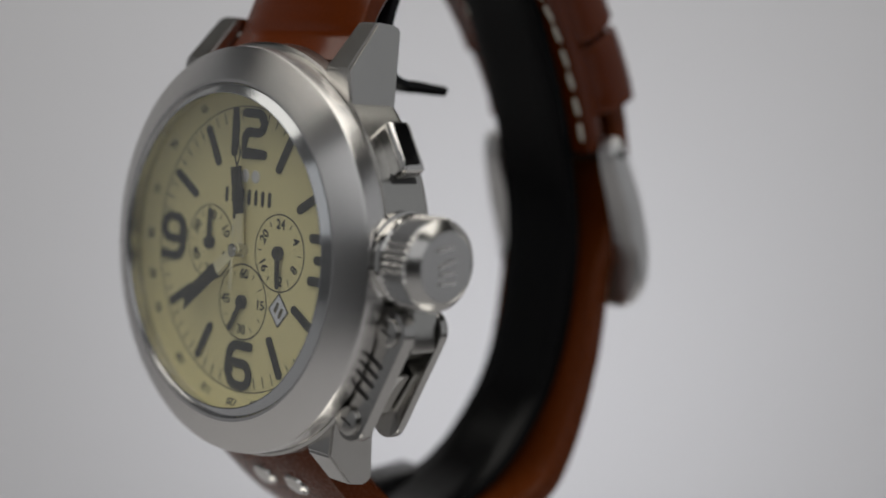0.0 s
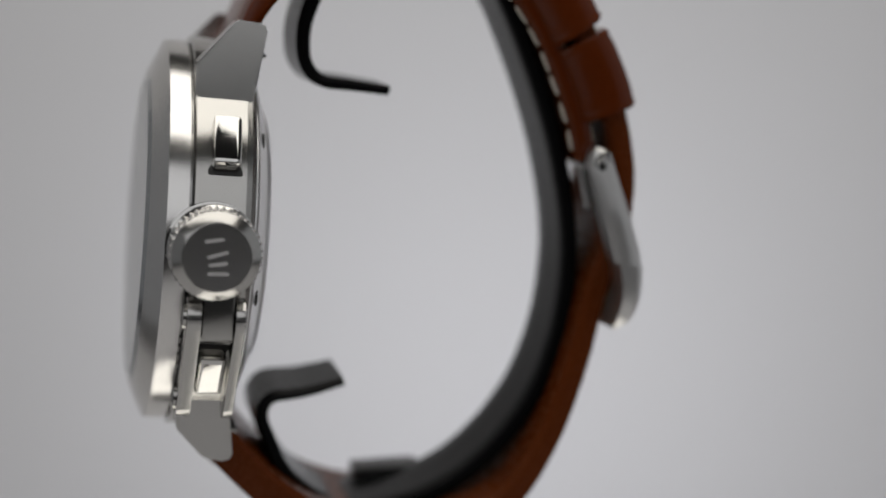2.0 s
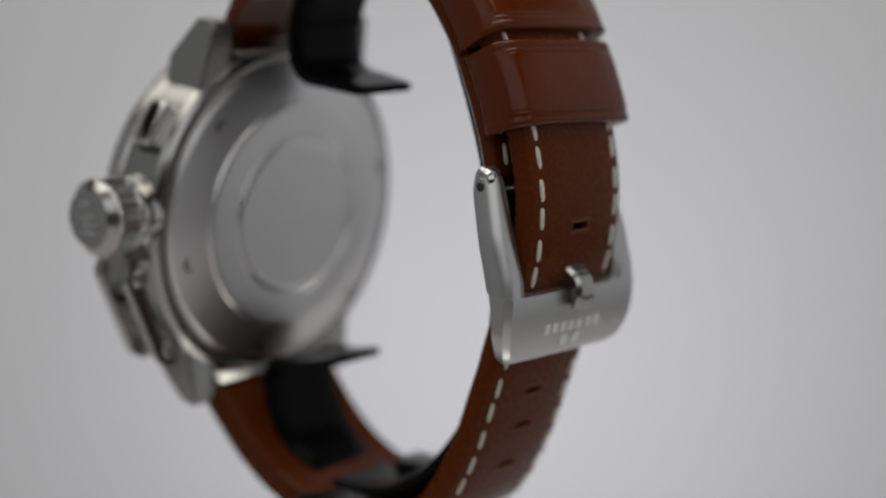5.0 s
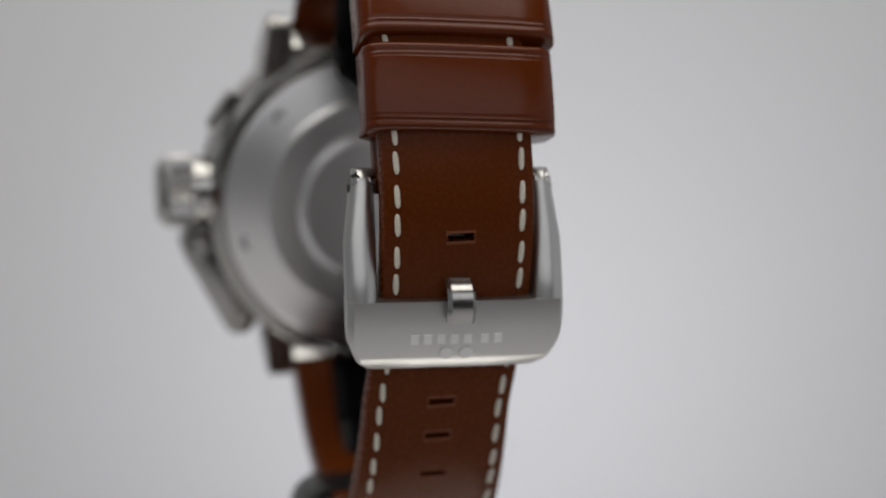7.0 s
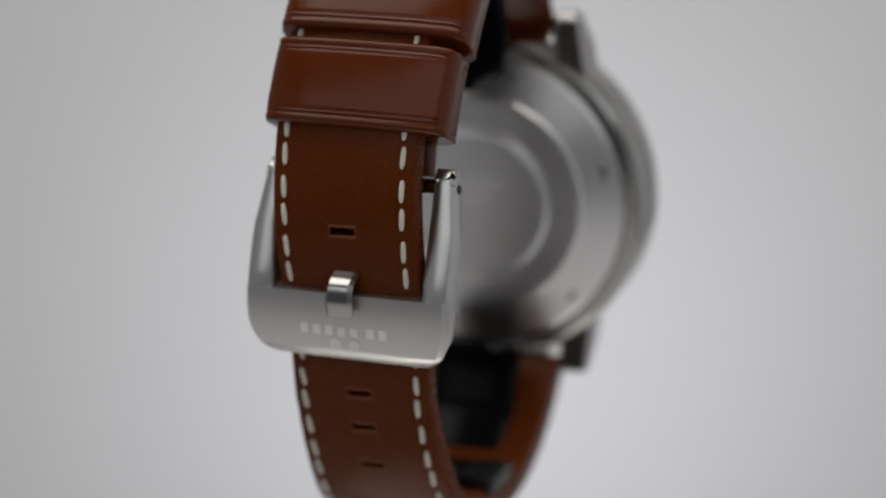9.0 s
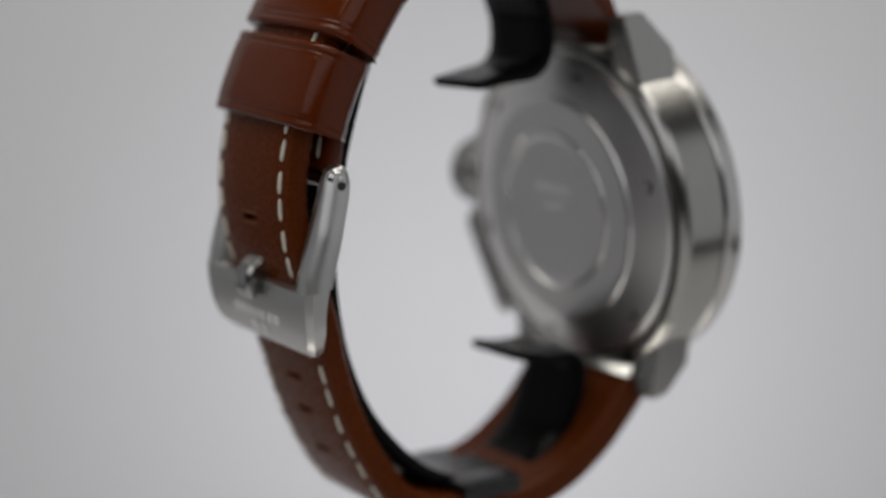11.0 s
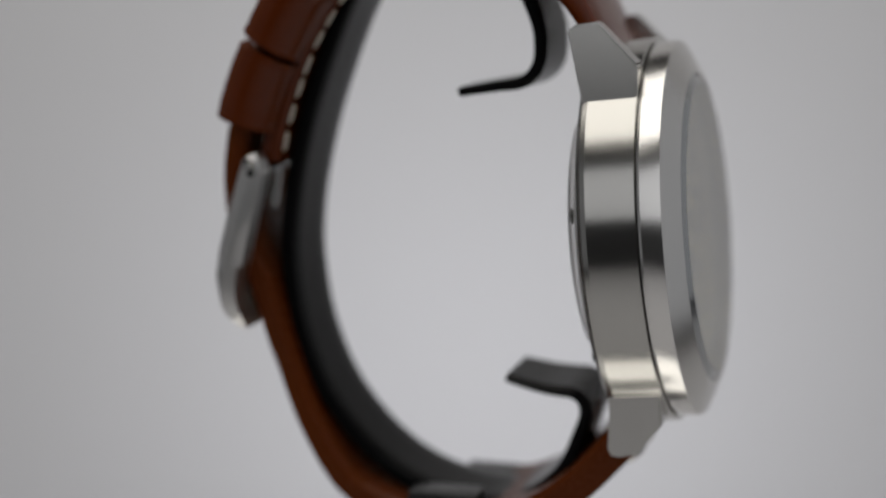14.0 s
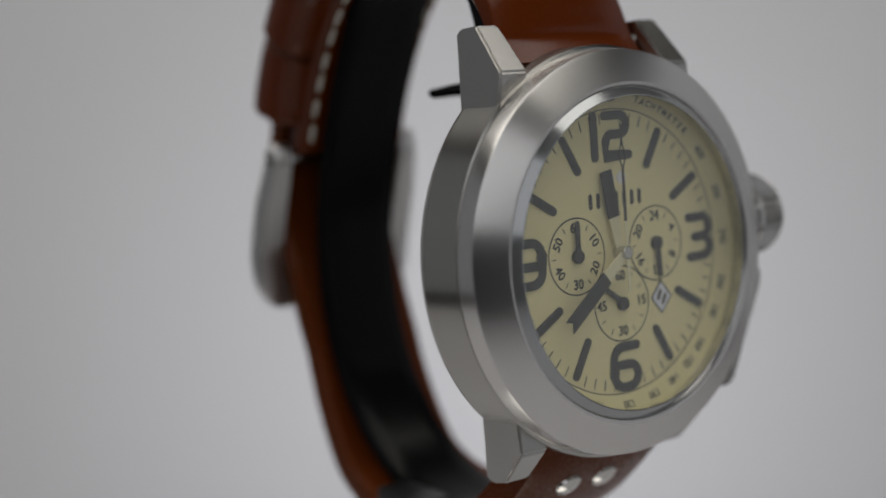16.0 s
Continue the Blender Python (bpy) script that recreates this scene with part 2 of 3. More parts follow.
def lettering(text, size, extrude=0.05):
    """A bmesh of built-in lettering in the x-z plane, centred, facing -y."""
    cu = bpy.data.curves.new("lettering", "FONT")
    cu.body, cu.size, cu.extrude, cu.align_x, cu.align_y, cu.resolution_u, cu.offset = text, size, extrude, "CENTER", "CENTER", 3, size * 0.025
    ob = bpy.data.objects.new("lettering", cu)
    scene.collection.objects.link(ob)
    me = bpy.data.meshes.new_from_object(ob.evaluated_get(bpy.context.evaluated_depsgraph_get()))
    bm = bmesh.new()
    bm.from_mesh(me)
    bpy.data.objects.remove(ob)
    bpy.data.curves.remove(cu)
    bpy.data.meshes.remove(me)
    bmesh.ops.transform(bm, matrix=Matrix.Rotation(radians(90), 4, "X"), verts=bm.verts)
    return bm


def thing(name, label, category, group=""):
    ob = new(name)
    ob.empty_display_size = 0.01
    return tagged(ob, label, category, group)


# ---- the light tent ----
def tent():
    def wall(name, bm, m, label):
        ob = link(name, bm, m, None, "", True, 60)
        return tagged(ob, label, "backdrop", kind="structure")
    # back sweep: floor that curves up into the back wall, of one sheet with thickness
    ang = [radians(6 * k) for k in range(16)]
    inner = [(-1.10, -0.02), (0.43, -0.02)] + [(0.43 + 0.07 * math.sin(g), 0.05 - 0.07 * math.cos(g)) for g in ang] + [(0.50, 0.745)]
    outer = [(0.506, 0.745)] + [(0.43 + 0.076 * math.sin(g), 0.05 - 0.076 * math.cos(g)) for g in reversed(ang)] + [(-1.10, -0.026)]
    bm = prism(inner + outer, -0.66, 0.66, 0.0, "x")
    bmesh.ops.triangulate(bm, faces=[f for f in bm.faces if len(f.verts) > 4])
    wall("backdrop", bm, FABRIC, "plain pale grey paper sweep behind the watch")

    def slab_wall(nm, x0, x1, y0, y1, z0, z1, m, label):
        b = bmesh.new()
        bmesh.ops.create_cube(b, size=1, matrix=Matrix.Translation(((x0 + x1) / 2, (y0 + y1) / 2, (z0 + z1) / 2)) @ Matrix.Diagonal((x1 - x0, y1 - y0, z1 - z0, 1)))
        wall(nm, b, m, label)
    # the dim room around the table
    slab_wall("wall_west", -1.22, -1.20, -1.5, 1.2, -0.9, 1.7, DARK, "dark wall of the dim room")
    slab_wall("wall_east", 1.20, 1.22, -1.5, 1.2, -0.9, 1.7, DARK, "dark wall of the dim room")
    slab_wall("wall_south", -1.2, 1.2, -1.52, -1.50, -0.9, 1.7, DARK, "dark wall of the room behind the camera")
    slab_wall("wall_north", -1.2, 1.2, 1.20, 1.22, -0.9, 1.7, DARK, "dark wall of the room behind the backdrop")
    slab_wall("ceiling", -1.22, 1.22, -1.52, 1.22, 1.702, 1.72, DARK, "dark ceiling of the dim room")
    slab_wall("floor", -1.22, 1.22, -1.52, 1.22, -0.92, -0.902, DARK, "dark floor of the dim room")
    slab_wall("table", -0.75, 0.75, -1.12, 0.55, -0.07, -0.03, DARK, "dark table under the white sweep")


# ---- the watch ----
def lay(x, y, z, rot=0):
    """A pose on the dial: turned clockwise as seen from the front."""
    return DIAL @ Matrix.Translation((x, y, z)) @ Matrix.Rotation(radians(rot), 4, "Y")


def clock(r, deg):
    return r * math.sin(radians(deg)), r * math.cos(radians(deg))


def build_case(w):
    bezel = part("bezel", lathe([(21.0, 1.5), (20.95, -2.8), (21.1, -3.1), (21.5, -3.2), (25.25, -1.5), (25.6, -1.3), (25.7, -0.9), (25.7, 1.3), (25.5, 1.62), (24.0, 1.66)], 160),
                 STEEL_RING, w, "wide sloping brushed steel bezel", m=HEAD, sharp=18)
    part("seam_ring", lathe([(24.0, 1.64), (25.2, 1.64), (25.2, 1.86), (24.0, 1.88)], 128), INLAY, bezel, "thin dark seam", m=HEAD)
    body = part("midcase", lathe([(21.05, 1.8), (25.0, 1.8), (25.35, 2.0), (25.35, 8.3), (25.1, 9.0), (24.4, 9.6), (23.4, 9.8), (23.0, 9.5), (21.05, 9.5)], 160),
                STEEL, w, "brushed steel case middle", m=HEAD @ Matrix.Diagonal((1, 1, 1.04, 1)), sharp=18)
    glass = part("crystal", lathe([(0, -3.65), (19.7, -3.60), (19.75, -3.5), (19.75, -2.6), (0, -2.6)], 128), GLASS, w, "clear flat watch glass", m=HEAD)
    part("glass_edge", lathe([(19.76, -3.4), (19.72, -3.62), (19.85, -3.60), (20.93, -2.85), (20.93, -2.7), (20.7, -2.7)], 160), GLASS_EDGE, glass, "polished bevelled edge of the watch glass", m=HEAD, sharp=20)
    glass.visible_shadow = False
    back = part("case_back", lathe([(22.9, 9.40), (22.9, 10.00), (22.5, 10.30), (17.2, 12.10), (16.9, 12.45), (16.4, 12.60), (12.6, 12.70), (12.4, 12.45), (12.0, 12.45), (11.8, 12.70), (11.2, 12.95), (10.8, 12.80), (0, 12.85)], 128),
                STEEL_BACK, w, "brushed steel screwed case back", m=HEAD, sharp=14)
    for k in range(6):
        x, z = clock(20.0, 45 + 60 * k)
        part("screw", lathe([(0, 10.8), (0.55, 10.8), (0.7, 11.05), (1.05, 11.15), (1.15, 10.9), (1.15, 10.2)], 20), INLAY, back, "small dark recessed screw", m=HEAD @ Matrix.Translation((x, 0, z)))
    # faint engraving on the back: ring of short marks and two discs
    for k in range(2):
        part("engraved_mark", lathe([(0, 12.9), (0.7, 12.9), (0.75, 12.75)], 20), ENGRAVED, back, m=HEAD @ Matrix.Translation((-1.1 + 2.2 * k, 0, 0.5)))
    for k in range(7):
        part("engraved_mark", box(-0.35, 0.35, 12.75, 12.9, -0.7, 0.7, 0.0), ENGRAVED, back, m=HEAD @ Matrix.Translation((-3.6 + 1.2 * k, 0, 3.2)))
    # lugs, with the cross pieces between them
    up = [(1.9, 18.2), (9.0, 18.6), (9.4, 21.5), (10.4, 28.7), (9.8, 29.3), (6.5, 29.5), (1.6, 23.6)]
    low = [(2.2, -19.2), (9.0, -19.2), (9.3, -22.0), (10.1, -27.2), (9.2, -28.0), (6.3, -27.6), (2.4, -23.6)]
    for poly in (up, low):
        for s in (-1, 1):
            bm = prism(poly, 12.2 * s, 17.2 * s, 0.0)
            for v in bm.verts:
                far = (abs(v.co.z) - 18.5) / 11
                if abs(v.co.x) > 15:
                    v.co.x -= s * 1.4 * max(0, far)
            bmesh.ops.bevel(bm, geom=bm.edges[:], offset=0.28, segments=2, affect="EDGES")
            part("lug", bm, STEEL_LUG, w, "angular brushed steel lug", m=HEAD, sharp=25)
    for z0, z1, g0, g1 in ((24.8, 27.6, 20.5, 24.7), (-24.9, -22.2, -22.0, -20.0)):
        bridge = part("lug_bridge", prism([(7.0, z0), (10.9, z0), (10.9, z0 + 0.35), (8.1, z0 + 2.6), (7.0, z0 + 2.75)], -12.2, 12.2, 0.15), BAR_STEEL, w, "polished steel bar between the lugs", m=HEAD, sharp=25)
        part("bridge_recess", box(-12.2, 12.2, 5.2, 7.4, g0, g1, 0.2), STEEL_LUG, bridge, "recessed steel behind the bar", m=HEAD, sharp=25)


def build_crown(w):
    cy, cz = 4.4, 1.8
    ax = HEAD @ Matrix.Translation((0, cy, cz)) @ Matrix.Rotation(radians(-90), 4, "Z")      # lathe axis out of the case
    bm = lathe([(0, 23.5), (5.4, 23.5), (5.5, 24.6), (5.75, 24.8), (5.75, 25.6), (5.3, 25.8), (5.3, 26.3), (5.6, 26.5), (5.6, 27.2), (5.2, 27.5)], 96)
    crown = part("crown", bm, POLISHED, w, "large screw-down canteen cap crown", m=ax, sharp=20)
    # knurled cap
    segs, bm = 40, bmesh.new()
    rows = []
    for r, y, d in ((5.2, 27.3, 0), (5.6, 27.5, 0.42), (5.65, 31.0, 0.42), (5.25, 31.3, 0.1), (4.2, 31.5, 0), (4.1, 32.55, 0), (0, 32.6, 0)):
        if r == 0:
            rows.append([bm.verts.new((0, y, 0))])
            continue
        ring = []
        for i in range(segs * 2):
            rr = r - (d if i % 2 else 0)
            a = math.pi * i / segs
            ring.append(bm.verts.new((rr * math.sin(a), y, rr * math.cos(a))))
        rows.append(ring)
    for a, b in zip(rows, rows[1:]):
        for i in range(len(a)):
            j = (i + 1) % len(a)
            bm.faces.new((a[i], b[i], b[j], a[j]) if len(b) > 1 else (a[i], b[0], a[j]))
    cap = part("crown_cap", bm, STEEL_CAP, crown, "knurled steel cap with a flat face", m=ax, sharp=20)
    part("chamfer", lathe([(4.0, 31.4), (5.3, 31.15), (5.42, 31.3), (5.38, 31.45), (4.30, 32.56), (4.15, 32.64), (4.0, 32.4)], 96), STEEL_LUG, cap, "polished sloping edge", m=ax, sharp=20)
    # worn mark on the cap's face as plain strokes
    face = HEAD @ Matrix.Translation((32.78, cy, cz)) @ Matrix.Rotation(radians(90), 4, "Z") @ Matrix.Rotation(radians(80), 4, "Y")
    for line in ([(-2.1, 0.9), (-2.1, -1.1)], [(-0.5, 1.2), (-0.2, -1.0)], [(0.8, 1.0), (0.8, -0.9)], [(2.1, 1.0), (1.8, -1.2)]):
        part("engraved_mark", stroke([line], 0.42, -0.02, 0.06, caps=3), ETCHED, cap, "pale worn engraved stroke", m=face, smooth=False)
    # the guard: hinged arm that holds the cap
    guard = part("crown_guard", prism([(3.6, -3.0), (7.4, -3.0), (7.4, -9.0), (3.6, -9.0)], 23.0, 28.6, 0.35), STEEL, w, "steel hinge block under the crown", m=HEAD, sharp=25)
    for y0, y1, nm in ((1.7, 3.5, "front"), (7.6, 8.8, "back")):
        # plate along the case from under the crown to the lower lug
        a, b = Vector((26.6, -6.6)), Vector((20.6, -18.2))
        t = (b - a).normalized()
        k = Vector((-t.y, t.x))
        ring = []
        for s in range(13):
            ang = math.pi / 2 + math.pi * s / 12
            ring.append(a + 2.6 * (t * math.cos(ang) + k * math.sin(ang)))
        for s in range(13):
            ang = -math.pi / 2 + math.pi * s / 12
            ring.append(b + 2.6 * (t * math.cos(ang) + k * math.sin(ang)))
        part("guard_plate", prism([(p.x, p.y) for p in ring], y0, y1, 0.18, "y"), STEEL_LUG, guard, "flat steel link plate", m=HEAD, sharp=25)
        if nm == "front":
            for c in (a, b):
                part("screw", lathe([(0, 1.15), (1.5, 1.15), (1.75, 1.3), (1.75, 1.9)], 28), STEEL, guard, "slotted steel screw", m=HEAD @ Matrix.Translation((c.x, 0, c.y)))
                # black strip laid on the head as the slot's shade
                part("screw_slot", box(-0.9, 0.9, 1.10, 1.2, -0.14, 0.14, 0.0), INLAY, guard, m=HEAD @ Matrix.Translation((c.x, 0, c.y)) @ Matrix.Rotation(radians(25), 4, "Y"))
            mid = (a + b) / 2
            fm = HEAD @ Matrix.Translation((mid.x, 1.66, mid.y)) @ Matrix.Rotation(radians(-62.5), 4, "Y")
            for line in ([(-2.3, 1.0), (-2.3, -1.0)], [(-0.6, 1.0), (-0.6, -1.0)], [(0.8, 1.0), (0.8, -1.0)], [(2.2, 1.0), (2.2, -1.0)]):
                part("engraved_mark", stroke([line], 0.6, -0.02, 0.06), INLAY, guard, "black filled engraved stroke", m=fm, smooth=False)
        else:
            for c in (a, b):
                part("screw", lathe([(0, 9.1), (1.2, 9.1), (1.4, 8.9), (1.4, 8.6)], 24), STEEL, guard, m=HEAD @ Matrix.Translation((c.x, 0, c.y)))
    # pushers
    for deg, r0, r1, hw in ((57.0, 23.5, 27.9, 3.4), (123.0, 23.0, 27.7, 3.2)):
        m = HEAD @ Matrix.Rotation(radians(deg), 4, "Y")
        m = m @ Matrix.Translation((0, 5.6, 0))
        p = part("pusher", prism([(-hw, -1.75), (hw, -1.75), (hw, 1.75), (-hw, 1.75)], r0, r1, 0.75, "z", 4), POLISHED, w, "polished rectangular chronograph pusher", m=m, sharp=30)
        # solid black block painted as the shade in the gap
        part("collar", prism([(-hw - 0.5, -2.25), (hw + 0.5, -2.25), (hw + 0.5, 2.25), (-hw - 0.5, 2.25)], 23.0, 25.45, 0.5, "z"), INLAY, p, "dark gap round the pusher", m=m)


def build_dial(w):
    dial = part("dial", lathe([(0, 0), (20.98, 0), (20.98, 0.6), (0, 0.6)], 96), CREAM, w, "cream chronograph dial with black numerals", m=DIAL)
    part("chapter_ring", lathe([(18.2, -0.02), (20.95, -1.2), (21.0, 0.3), (18.2, 0.3)], 128), CREAM_RING, dial, "sloping cream tachymeter ring", m=DIAL)
    part("ring_line", lathe([(18.10, -0.03), (18.26, -0.06), (18.26, 0.1), (18.1, 0.1)], 128), GREY_PRINT, dial, m=DIAL)
    Y0, Y1 = -0.22, 0.02
    sw = 1.15

    def num(name, lines, x, z, label):
        part(name, stroke(lines, sw, Y0, Y1), BLACK, dial, label, m=lay(x, 0, z), smooth=False)
    # numerals
    num("numeral", [[(0, 2.6), (0, -2.6)]], -3.0, 14.8, "black numeral stroke")
    two = [(-1.9, 2.55), (0.7, 2.55)] + arc(0.7, 1.35, 1.2, 80, -80, 8)[0:] + [(-0.6, 0.12)] + arc(-0.7, -1.0, 1.2, 95, 180, 6) + [(-1.9, -2.55), (2.1, -2.55)]
    num("numeral", [two], 0.9, 14.8, "black rounded numeral two")
    six = [(2.0, 2.6), (-0.2, 2.6)] + arc(-0.5, 0.9, 1.7, 95, 180, 6) + [(-2.2, -0.9)] + arc(-0.5, -0.9, 1.7, 180, 270, 6) + [(0.5, -2.6)] + arc(0.6, -1.15, 1.45, -85, 85, 10) + [(-1.9, 0.3)]
    num("numeral", [six], 0.4, -14.8, "black rounded numeral six")
    nine = [(-x, -z) for x, z in six]
    num("numeral", [nine], -15.3, 0.1, "black rounded numeral nine")
    three = [(-1.9, 2.6), (0.6, 2.6)] + arc(0.6, 1.3, 1.3, 80, -80, 8) + [(-0.9, 0.0)]
    num("numeral", [three, [(x, -z) for x, z in three]], 15.4, 0.4, "black rounded numeral three")
    for h in (1, 2, 4, 5, 7, 8, 10, 11):
        a = h * 30
        x0, z0 = clock(12.4, a)
        x1, z1 = clock(17.0, a)
        part("hour_marker", stroke([[(x0, z0), (x1, z1)]], 1.1, Y0, Y1), BLACK, dial, "black baton hour marker", m=DIAL, smooth=False)
    for k in range(60):
        if k % 5:
            x0, z0 = clock(16.4, k * 6)
            x1, z1 = clock(17.7, k * 6)
            part("minute_mark", stroke([[(x0, z0), (x1, z1)]], 0.16, -0.03, 0.02, caps=2), BLACK, dial, m=DIAL, smooth=False)
    # tachymeter figures
    for v in (60, 65, 70, 75, 80, 85, 90, 100, 110, 120, 130, 140, 150, 160, 180, 200, 240, 300, 400):
        a = 360.0 * 60 / v
        x, z = clock(19.45, a)
        part("scale_figure", lettering(str(v), 1.35, 0.02), GREY_PRINT, dial, m=DIAL @ Matrix.Rotation(radians(a), 4, "Y") @ Matrix.Translation((0, -0.62, 19.5)) @ Matrix.Rotation(radians(24), 4, "X"), smooth=False)
    for i, ch in enumerate("TACHYMETER"):
        a = 13.0 + i * 3.2
        part("scale_letter", lettering(ch, 1.2, 0.02), GREY_PRINT, dial, m=DIAL @ Matrix.Rotation(radians(a), 4, "Y") @ Matrix.Translation((0, -0.62, 19.5)) @ Matrix.Rotation(radians(24), 4, "X"), smooth=False)
    # name as plain bars, with two discs over it
    for i in range(7):
        x = -4.2 + i * 1.38 + (0.5 if i > 1 else 0)
        part("name_bar", stroke([[(x, 6.0), (x, 7.5)]], 0.62, -0.05, 0.02, caps=2), BLACK, dial, "short black printed bar", m=DIAL, smooth=False)
    for x in (-0.6, 1.5):
        part("emblem_disc", lathe([(0, -0.12), (0.75, -0.12), (0.85, 0.02)], 24), ENGRAVED, dial, "small silver disc", m=lay(x, 0, 9.4))
    # subdials
    subs = ((-7.1, 0.2, ("60", "10", "20", "30", "40", "50")), (7.1, 0.4, ("24", "4", "8", "12", "16", "20")), (0.3, -6.65, ("60", "15", "30", "45")))
    for cx, cz, txt in subs:
        ring = part("subdial", lathe([(4.72, -0.035), (4.90, -0.035), (4.90, 0.05), (4.72, 0.05)], 72), BLACK, dial, "thin black subdial circle", m=lay(cx, 0, cz))
        for k, s in enumerate(txt):
            a = 360 * k / len(txt)
            x, z = clock(3.55, a)
            turn = a if len(txt) == 6 and k not in (3,) else 0
            if len(txt) == 6 and 90 < a < 270:
                turn = a + 180
            part("subdial_figure", lettering(s, 1.75, 0.02), BLACK, ring, m=lay(cx + x, -0.03, cz + z, turn), smooth=False)
        nt = 12
        for k in range(nt):
            if k % (nt // len(txt)):
                x0, z0 = clock(3.6, k * 30)
                x1, z1 = clock(4.2, k * 30)
                part("subdial_mark", stroke([[(x0, z0), (x1, z1)]], 0.13, -0.03, 0.02, caps=2), BLACK, ring, m=lay(cx, 0, cz), smooth=False)
    # date window
    dt = part("date_window", prism([(0, 2.0), (1.75, 0), (0, -2.0), (-1.75, 0)], -0.06, 0.05, 0.0, "y"), WHITE, dial, "diamond date window", m=lay(7.6, 0, -6.7), smooth=False)
    part("date_frame", stroke([[(0, 2.1), (1.85, 0), (0, -2.1), (-1.85, 0)]], 0.16, -0.09, 0.02, closed=True), BLACK, dt, m=lay(7.6, 0, -6.7), smooth=False)
    for dx, dz in ((-0.4, 0.3), (0.45, -0.3)):
        part("date_bar", box(-0.25, 0.25, -0.09, 0.0, -0.7, 0.7, 0.0), GREY_PRINT, dt, m=lay(7.6 + dx, 0, -6.7 + dz, 25), smooth=False)

    # pointers
    def pointer(name, deg, r0, r1, width, y, label, tip=0.0):
        m = DIAL @ Matrix.Rotation(radians(deg), 4, "Y")
        poly = [(-width / 2, r0), (width / 2, r0), (width / 2, r1), (0, r1 - tip), (-width / 2, r1)] if tip else [(-width / 2, r0), (width / 2, r0), (width / 2, r1), (-width / 2, r1)]
        p = part(name, prism(poly, y - 0.15, y + 0.1, 0.0, "y"), BLACK, w, label, m=m, smooth=False)
        part("pointer_stem", prism([(-0.55, -1.0), (0.55, -1.0), (width / 2 - 0.1, r0), (-width / 2 + 0.1, r0)], y - 0.1, y + 0.1, 0.0, "y"), PALE, p, "pale pointer root", m=m, smooth=False)
        return p
    pointer("hour_pointer", 350.0, 4.6, 10.6, 1.95, -0.6, "black baton hour pointer")
    pointer("minute_pointer", 232.0, 4.6, 13.4, 1.9, -1.6, "black baton minute pointer", 0.9)
    ch = part("chronograph_pointer", prism([(-0.22, 4.0), (0.22, 4.0), (0.16, 10.8), (-0.16, 10.8)], -1.95, -1.82, 0.0, "y"), BLACK, w, "thin black central pointer", m=DIAL, smooth=False)
    part("pointer_stem", prism([(-0.25, -5.0), (0.25, -5.0), (0.22, 4.0), (-0.22, 4.0)], -1.95, -1.82, 0.0, "y"), PALE, ch, m=DIAL, smooth=False)
    part("pointer_tip", stroke([[(0, 10.6), (0.62, 12.2), (0, 14.0), (-0.62, 12.2)]], 0.18, -1.97, -1.84, closed=True), BLACK, ch, m=DIAL, smooth=False)
    part("pointer_tip", stroke([[(0, 13.9), (0, 16.2)]], 0.3, -1.97, -1.84), BLACK, ch, m=DIAL, smooth=False)
    part("hub", lathe([(0, -2.1), (0.7, -2.1), (0.85, -2.0), (0.85, 0)], 28), POLISHED, w, "steel centre hub", m=DIAL)

    def small(name, cx, cz):
        """A small pointer whose origin is its own pivot."""
        bm = stroke([[(0, 0), (0, 4.1)]], 0.75, -0.45, -0.3)
        hub = lathe([(0, -0.6), (0.8, -0.6), (0.9, -0.45), (0.9, 0)], 24)
        me = bpy.data.meshes.new("hub")
        hub.to_mesh(me)
        hub.free()
        bm.from_mesh(me)
        bpy.data.meshes.remove(me)
        bmesh.ops.transform(bm, matrix=Matrix.Scale(MM, 4), verts=bm.verts)
        ob = link(name, bm, BLACK, w, "small black subdial pointer", False)
        return ob, DIAL @ Matrix.Translation((cx, -0.02, cz))

    def seat(base, deg):
        m = base @ Matrix.Rotation(radians(deg), 4, "Y")
        loc = m.translation * MM + Vector((0, 0, Z0))
        return Matrix.Translation(loc) @ m.to_3x3().to_4x4()
    for cx, cz, deg in ((-7.1, 0.2, 0.0), (7.1, 0.4, 176.0)):
        ob, base = small("subdial_pointer", cx, cz)
        ob.matrix_basis = seat(base, deg)
    ob, base = small("seconds_pointer", 0.3, -6.65)
    return ob, lambda t: seat(base, 6.0 * (35.0 + t))


LOWER = [(-35.4, -60.3), (-33.4, -64.4), (-30.3, -68.3), (-25.0, -73.8), (-18.0, -78.3), (-9.0, -80.8), (0.0, -80.4), (7.0, -78.6), (12.3, -75.0), (17.6, -66.3), (21.6, -55.5), (23.0, -50.5), (24.3, -46.3),
         (26.2, -42.0), (27.5, -36.5), (27.9, -29.5), (26.4, -21.0), (23.4, -13.0), (19.6, -6.0), (15.0, 0.6), (9.0, 5.6)]
UPPER = [(-29.6, -12.8), (-27.1, -10.2), (-26.1, -8.2), (-22.9, -2.9), (-16.2, 2.6), (-6.0, 4.6), (4.0, 3.0), (11.0, -2.2), (16.0, -9.2), (19.3, -16.5), (21.4, -23.0), (22.4, -28.0)]


def roll(deg, x, z):
    """A slight lean in the plane of the strap."""
    return Matrix.Translation((x, 0, z)) @ Matrix.Rotation(radians(deg), 4, "Y") @ Matrix.Translation((-x, 0, -z))


def sway(p):
    """The free half drifts sideways below the buckle and comes back under the case."""
    return 1.0 * min(1, max(0, (-47.0 - p.y) / 12)) * min(1, max(0, (p.x + 12) / 22))


